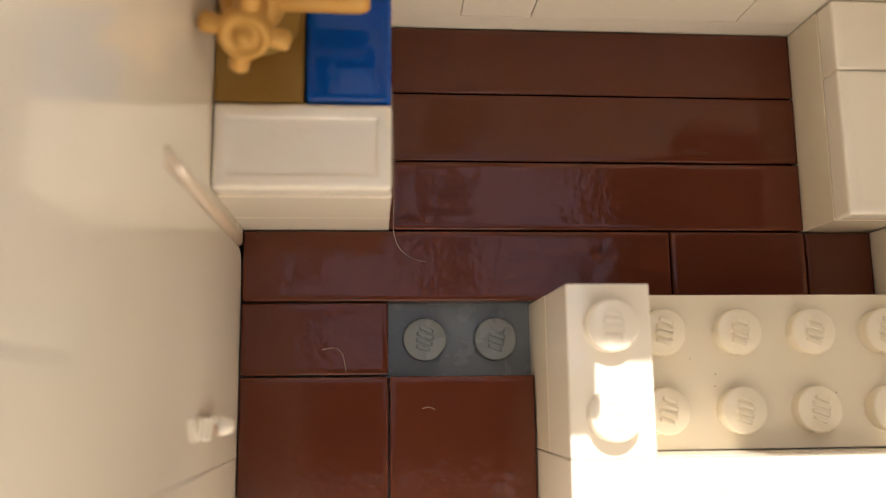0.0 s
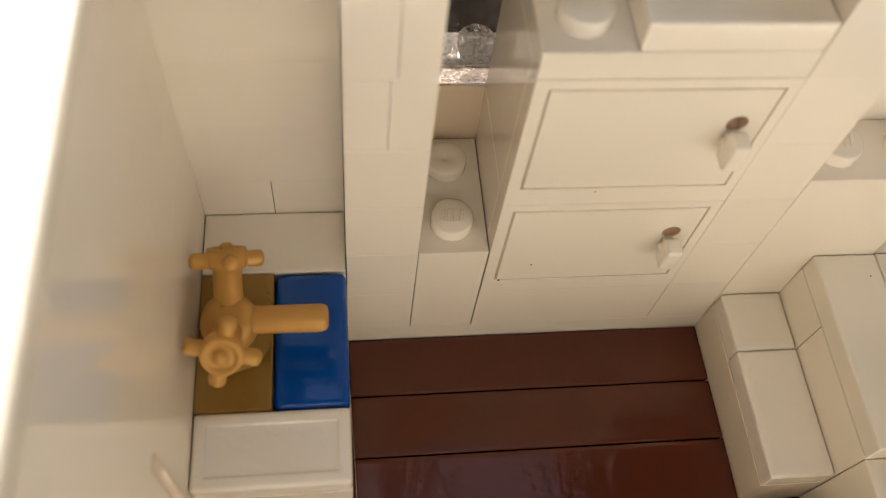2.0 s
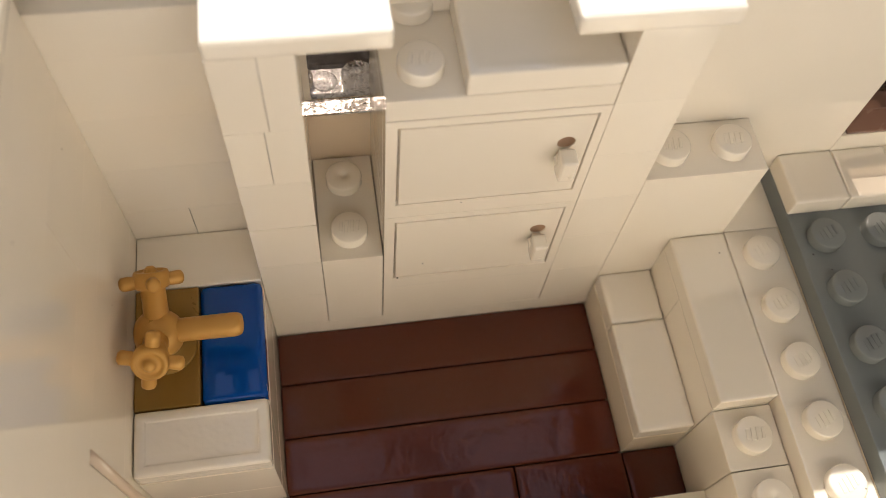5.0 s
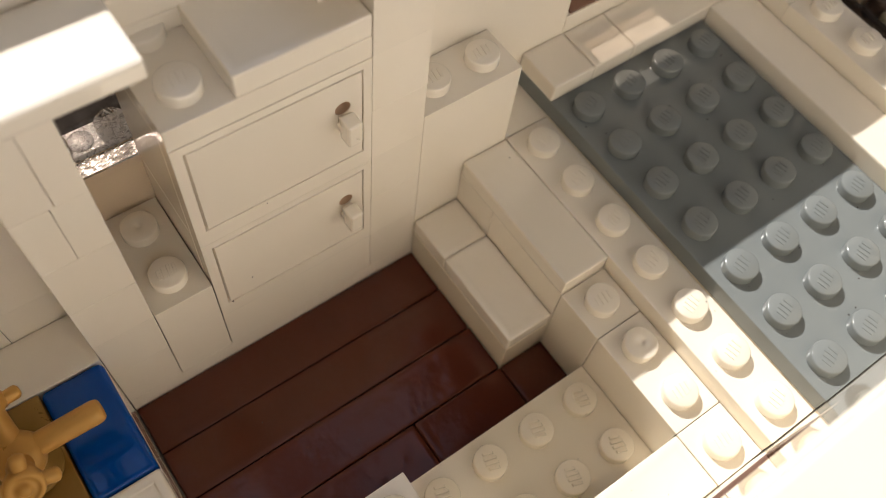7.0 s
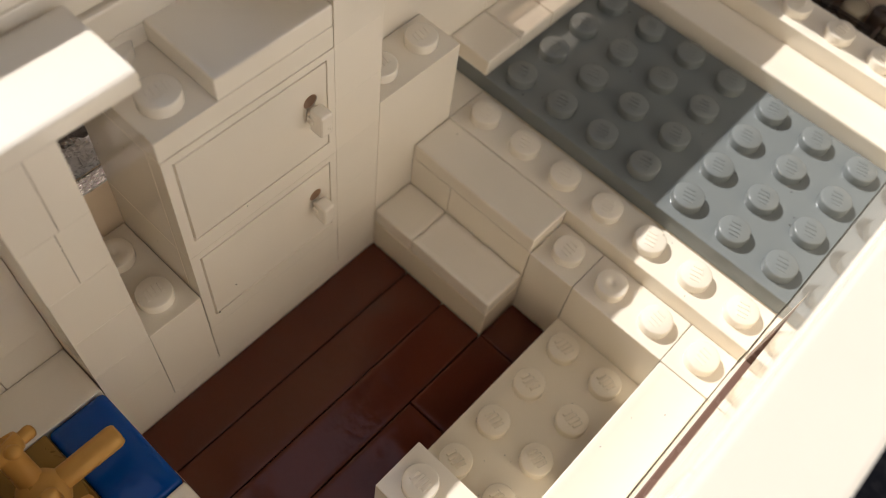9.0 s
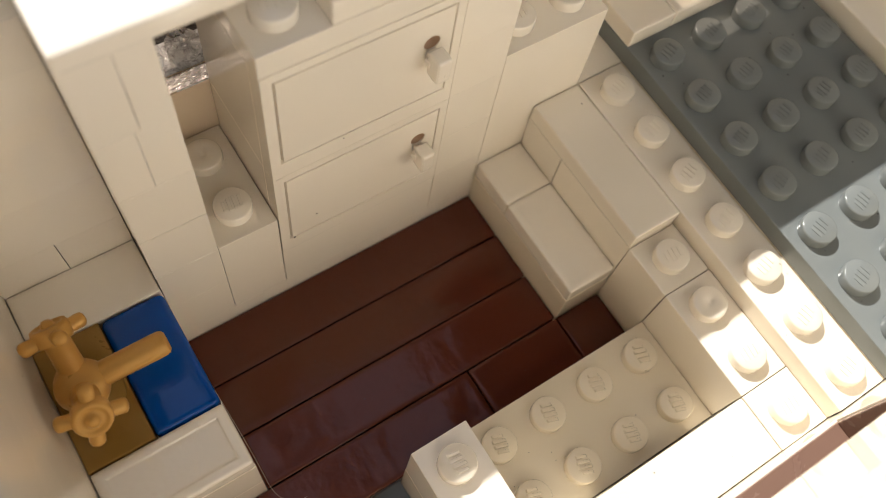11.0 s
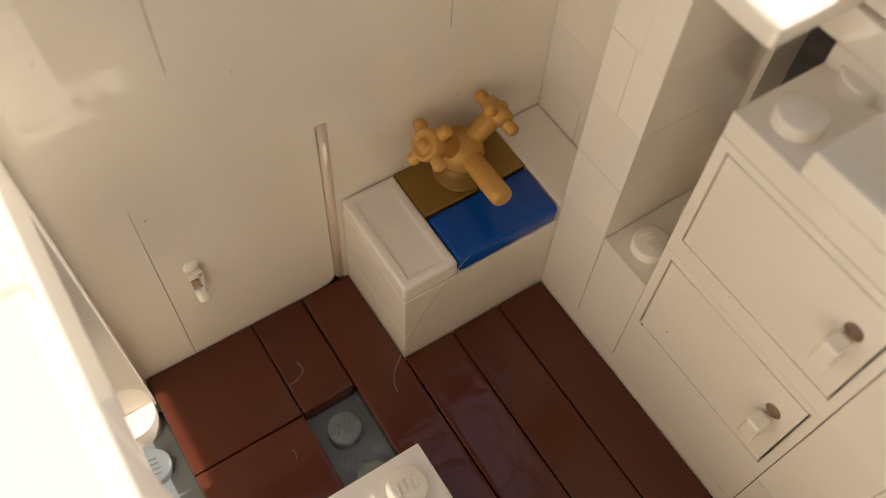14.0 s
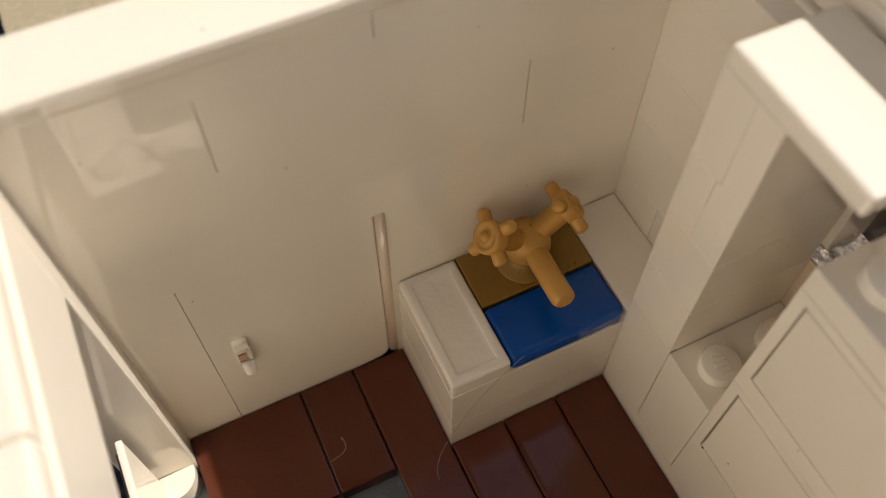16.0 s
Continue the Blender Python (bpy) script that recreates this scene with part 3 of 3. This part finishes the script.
# ---- cupboards ----
def cupboard(z):
    c = thing("cupboard", (5.5, 4, z), "white plastic toy cupboard with a closed door", "cupboard", "stacked cupboards")
    bm = bmesh.new()
    box(bm, 4, 7, 3.28, 5, z, z + 2.4, 0.014)
    part("body", bm, WHITE, c)
    bm = bmesh.new()
    outer = [(4.008, z + 0.002), (6.992, z + 0.002), (6.992, z + 2.398), (4.008, z + 2.398)]
    inner = [(4.17, z + 0.36), (6.85, z + 0.36), (6.85, z + 2.25), (4.17, z + 2.25)]
    rings = [[bm.verts.new((x, y, h)) for x, h in loop] for y, loop in ((2.992, outer), (2.992, inner), (3.28, inner), (3.28, outer))]
    for k in range(4):
        p, q = rings[k], rings[(k + 1) % 4]
        for i in range(4):
            j = (i + 1) % 4
            bm.faces.new((p[i], p[j], q[j], q[i]))
    bmesh.ops.bevel(bm, geom=[e for e in bm.edges if all(v.co.y < 3.0 for v in e.verts) and abs(e.verts[0].co.x - e.verts[1].co.x) + abs(e.verts[0].co.z - e.verts[1].co.z) > 0.5], offset=0.012, segments=2, profile=0.6, affect="EDGES")
    part("face_frame", bm, WHITE, c)
    bm = bmesh.new()
    hole = [(6.5 + 0.13 * math.cos(a), z + 1.64 + 0.13 * math.sin(a)) for a in [radians(45 + 22.5 * i) for i in range(16)]]
    rim = [(6.82, z + 2.225), (4.205, z + 2.225), (4.21, z + 0.4), (6.815, z + 0.4)]
    front = [bm.verts.new((x, 2.99, h)) for x, h in rim]
    skirt = [bm.verts.new((x + (0.012 if x > 5 else -0.03), 3.1, h + (0.025 if h > z + 1 else -0.01))) for x, h in rim]
    ring = [bm.verts.new((x, 2.99, h)) for x, h in hole]
    deep = [bm.verts.new((x, 3.275, h)) for x, h in hole]
    for i in range(16):
        j = (i + 1) % 16
        bm.faces.new((ring[i], ring[j], deep[j], deep[i]))
        bm.faces.new((ring[i], front[((i + 2) // 4) % 4], ring[j]))
    for i in range(4):
        j = (i + 1) % 4
        bm.faces.new((front[i], front[j], ring[(4 * i + 2) % 16]))
        bm.faces.new((front[i], front[j], skirt[j], skirt[i]))
    d = part("door", bm, WHITE, c)
    # brown liner puts the finger hole's shade into the colour
    bm = bmesh.new()
    lathe(bm, [(0, 0), (0.124, 0), (0.124, 0.27), (0.129, 0.27), (0.129, -0.003), (0, -0.003)], Matrix.Translation((6.5, 3.272, z + 1.64)) @ Matrix.Rotation(radians(90), 4, "X"), 16)
    part("recess", bm, WARM, d, "brown liner painting the shade inside the finger hole")
    # a flat-fronted tab on a short neck, with a small dimple
    bm = bmesh.new()
    box(bm, 6.375, 6.615, 2.62, 2.90, z + 1.18, z + 1.64, 0.06, 0, 3)
    box(bm, 6.35, 6.47, 2.80, 2.92, z + 1.36, z + 1.48, 0.02, 0)
    box(bm, 6.42, 6.58, 2.86, 3.0, z + 1.30, z + 1.50, 0.02, 0)
    lathe(bm, [(0, -0.004), (0.022, -0.004), (0.03, 0.004), (0.03, 0.01)], Matrix.Translation((6.52, 2.625, z + 1.33)) @ Matrix.Rotation(radians(90), 4, "X"), 12)
    part("handle", bm, WHITE, d, "small white plastic pull")
    return c


cupboard(1.6)
cupboard(4.0)

# ---- clear plate behind the niche ----
shelf = thing("clear_plate", (3.5, 5.5, 4.0), "transparent clear plastic plate with studs in the wall niche", "plate")
brick(2.02, 4.98, 5, 5.62, 4.02, 4.4, CRYSTAL, shelf, "plate", "scratched clear plastic plate", bevel=0.03)
bm = bmesh.new()
box(bm, 2.05, 4.95, 5.03, 5.6, 4.402, 4.406, 0, 0)
part("top", bm, SCRATCH, shelf, "scuffed clear plastic top")
for sx in (2.9, 3.86, 4.82):
    bm = bmesh.new()
    lathe(bm, [(0.26, 4.4), (0.26, 4.52), (0.24, 4.55), (0.15, 4.55), (0.14, 4.46), (0, 4.45)], Matrix.Translation((sx, 5.38, 0)))
    part("stud", bm, CRYSTAL, shelf)
# pale sliver paints the glint along the plate's lower front edge
brick(3.5, 4.1, 5.0, 5.05, 3.994, 4.017, GLINT, shelf, "glint", "pale strip painting the bright glint under the clear plate", bevel=0.002)
for sx in (3.33, 4.28):
    bm = bmesh.new()
    lathe(bm, [(0, 4.403), (0.2, 4.403), (0.2, 4.412), (0.17, 4.418), (0, 4.418)], Matrix.Translation((sx, 5.36, 0)))
    part("disc", bm, SCRATCH, shelf, "pale hazy disc on the clear plate")

# ---- steps beside the bed ----
step = thing("step", (8.5, 1.5, -0.4), "low cream plastic step with smooth tiles", "step")
brick(8, 9, 0, 3, -0.4, 0.8, CREAM, step, bevel=0.015)
tile(8, 9, 2, 3, 0.8, 1.2, WHITE, step, "tile", bevel=0.045, sink=0.6)
tile(8, 9, 0, 2, 0.8, 1.2, WAVY, step, "tile", bevel=0.045, sink=1.0)
bench = thing("bench", (9.5, 1.5, -0.4), "white plastic bench topped by one long tile", "bench")
brick(9, 10, 0, 2, -0.4, 2.0, WHITE, bench, bevel=0.015)
brick(9, 10, 2, 3, -0.4, 2.0, WHITE, bench, bevel=0.015)
tile(9, 10, 0, 3, 2.0, 2.4, WHITE, bench, "tile", bevel=0.04)
side = thing("side_wall", (9.5, -2, -0.4), "low white plastic brick wall with studs", "wall")
brick(9, 10, -1, 0, -0.4, 2.0, WHITE, side, bevel=0.03, studs=((9.5, -0.5),), mark=0.4)
brick(9, 10, -3, -1, -0.4, 2.0, WHITE, side, bevel=0.03, studs=((9.5, -1.5), (9.5, -2.5)), mark=0.4, dimple=((9.5, -1.5),))
brick(9, 10, -4, -3, -0.4, 2.0, WHITE, side, bevel=0.02, studs=((9.5, -3.5),), mark=0.3)

# ---- seat under the window ----
seat = thing("window_seat", (7, -2.5, -0.4), "cream studded plastic seat under the window", "seat")
brick(5, 9, -3, -1, -0.4, 0.8, CREAM, seat, bevel=0.02, studs=grid(5, 9, -3, -1), turn=radians(80), mark=1.6)
tile(5, 9, -4, -3, 1.6, 2.0, WHITE, seat, "tile", bevel=0.04)
brick(5, 9, -4, -3, -0.4, 1.6, WHITE, seat, bevel=0.015)
block = thing("arm_rest", (4.5, -2, -0.4), "white plastic arm rest of two stacked bricks", "arm rest")
brick(4, 5, -3, -1, -0.4, 0.8, CREAM, block, bevel=0.015)
brick(4, 5, -3, -1, 0.8, 2.0, WHITE, block, bevel=0.02, studs=((4.5, -1.5), (4.5, -2.5)), turn=radians(90))
brick(4, 5, -4, -3, -0.4, 2.0, WHITE, block, bevel=0.02, studs=((4.5, -3.5),), turn=radians(90))

# ---- bed ----
bed = thing("bed", (13, 0, -0.4), "grey studded plastic bed with white raised edges", "bed")
brick(10, 11, -4, 3, -0.4, 2.4, WHITE, bed, bevel=0.03, studs=[(10.5, -3.5 + i) for i in range(7)], turn=radians(200), mark=0.5)
brick(10, 16, 3, 4, -0.4, 2.4, WHITE, bed, bevel=0.02)
brick(11, 16, -4, 4, -0.4, 2.4, CREAM, bed, bevel=0.02)
brick(11, 15, -4, 4, 2.4, 2.8, GREY, bed, "plate", "grey studded plastic plate", bevel=0.03, studs=grid(11, 15, -4, 3), turn=radians(200), mark=0.35)
for a, b in ((11, 12), (12, 13), (13, 16)):
    tile(a, b, 3, 4, 2.8, 3.2, WHITE, bed, "tile", bevel=0.04)
tile(15, 16, -4, 3, 2.4, 3.2, WHITE, bed, "tile", bevel=0.04)

# ---- front step outside the doorway ----
doorstep = thing("doorstep", (2.2, -4.5, -0.8), "bluish-grey studded plate in the doorway", "doorstep")
brick(0.5, 4, -5, -4, -0.8, -0.4, GREY, doorstep, "plate", studs=((1.4, -4.5), (2.4, -4.5), (3.4, -4.5)), bevel=0.02)
foot = thing("door_foot", (0.75, -4.5, -0.4), "white plastic door foot with a rounded end", "door foot")
bm = bmesh.new()
ring = [(0.5, -4.95), (0.95, -4.95)] + [(0.95 - 0.4 + 0.4 * math.cos(a), -4.45 + 0.4 * math.sin(a)) for a in [radians(10 * i) for i in range(10)]] + [(0.5, -4.05)]
f = bm.faces.new([bm.verts.new((x, y, -0.4)) for x, y in ring])
for v in [g for g in bmesh.ops.extrude_face_region(bm, geom=[f])["geom"] if isinstance(g, bmesh.types.BMVert)]:
    v.co.z = 0.1
part("foot", bm, WHITE, foot)


# ---- dust and fibres ----
def fibre(points, label):
    c = bpy.data.curves.new("fibre", "CURVE")
    c.dimensions = "3D"
    c.bevel_depth = 0.0034 * U
    c.bevel_resolution = 1
    sp = c.splines.new("NURBS")
    sp.points.add(len(points) - 1)
    for p, q in zip(sp.points, points):
        p.co = (q[0] * U, q[1] * U, q[2] * U, 1)
    sp.order_u = 3
    sp.use_endpoint_u = True
    c.materials.append(FIBRE)
    return tagged(new("fibre", c), label, "fibre", "stray fibres")


fibre([(1.99, 1.2, 2.41), (2.03, 0.6, 1.9), (2.05, 0.1, 0.9), (2.05, -0.1, 0.3), (2.15, -0.3, 0.03), (2.4, -0.45, 0.02), (2.5, -0.44, 0.03)], "thin pale hair lying against the sink counter")
fibre([(2.45, -2.45, 0.01), (2.52, -2.4, 0.05), (2.62, -2.46, 0.01)], "pale lint curl lying on the floor tile")
fibre([(1.1, -1.65, 0.02), (1.25, -1.6, 0.05), (1.4, -1.7, 0.05), (1.42, -1.95, 0.02)], "curled pale hair lying on the floor tile")

# specks of dirt on floor, seat and cupboards
bm = bmesh.new()
spots = [(4.66, 2.988, 2.42, 0.016), (5.15, 2.988, 4.3, 0.012), (4.24, 2.988, 1.97, 0.02)]
spots += [(random.uniform(0.2, 7.8), random.uniform(-3.8, 2.8), 0.0, random.uniform(0.006, 0.012)) for _ in range(45)]
spots += [(random.uniform(5.1, 8.9), random.uniform(-2.9, -1.1), 0.8, random.uniform(0.008, 0.016)) for _ in range(14)]
spots += [(random.uniform(11.2, 14.8), random.uniform(-3.8, 2.8), 2.8, random.uniform(0.008, 0.02)) for _ in range(26)]
spots += [(random.uniform(5.2, 8.8), random.uniform(-3.9, -3.1), 2.0, random.uniform(0.008, 0.018)) for _ in range(6)]
spots += [(random.uniform(10.1, 10.9), random.uniform(-3.8, 2.8), 2.4, random.uniform(0.008, 0.014)) for _ in range(10)]
for x, y, z, r in spots:
    if 4.0 < x < 9.0 and y < -1.0 and z == 0.0:
        continue
    m = Matrix.Translation((x, y, z)) @ Matrix.Rotation(random.uniform(0, 3), 4, "Z") @ Matrix.Diagonal((r, r * random.uniform(0.5, 1), r * 0.5, 1))
    bmesh.ops.create_icosphere(bm, subdivisions=1, radius=1.0, matrix=m)
tagged(part("dust", bm, DIRT), "dark specks of dust on the plastic bricks", "dust", kind="stuff")

# ---- half-open front door ----
leaf = thing("front_door", (2.3, -4.6, -0.4), "low white plastic half door standing in the doorway", "door")
brick(0.7, 3.9, -4.66, -4.54, -0.4, 2.5, WHITE, leaf, "leaf", bevel=0.04)
bm = bmesh.new()
box(bm, 0.8, 3.8, -4.72, -4.662, 0.2, 2.3, 0.02, 0)
part("panel", bm, UMBER, leaf, "dark brown back panel of the door")
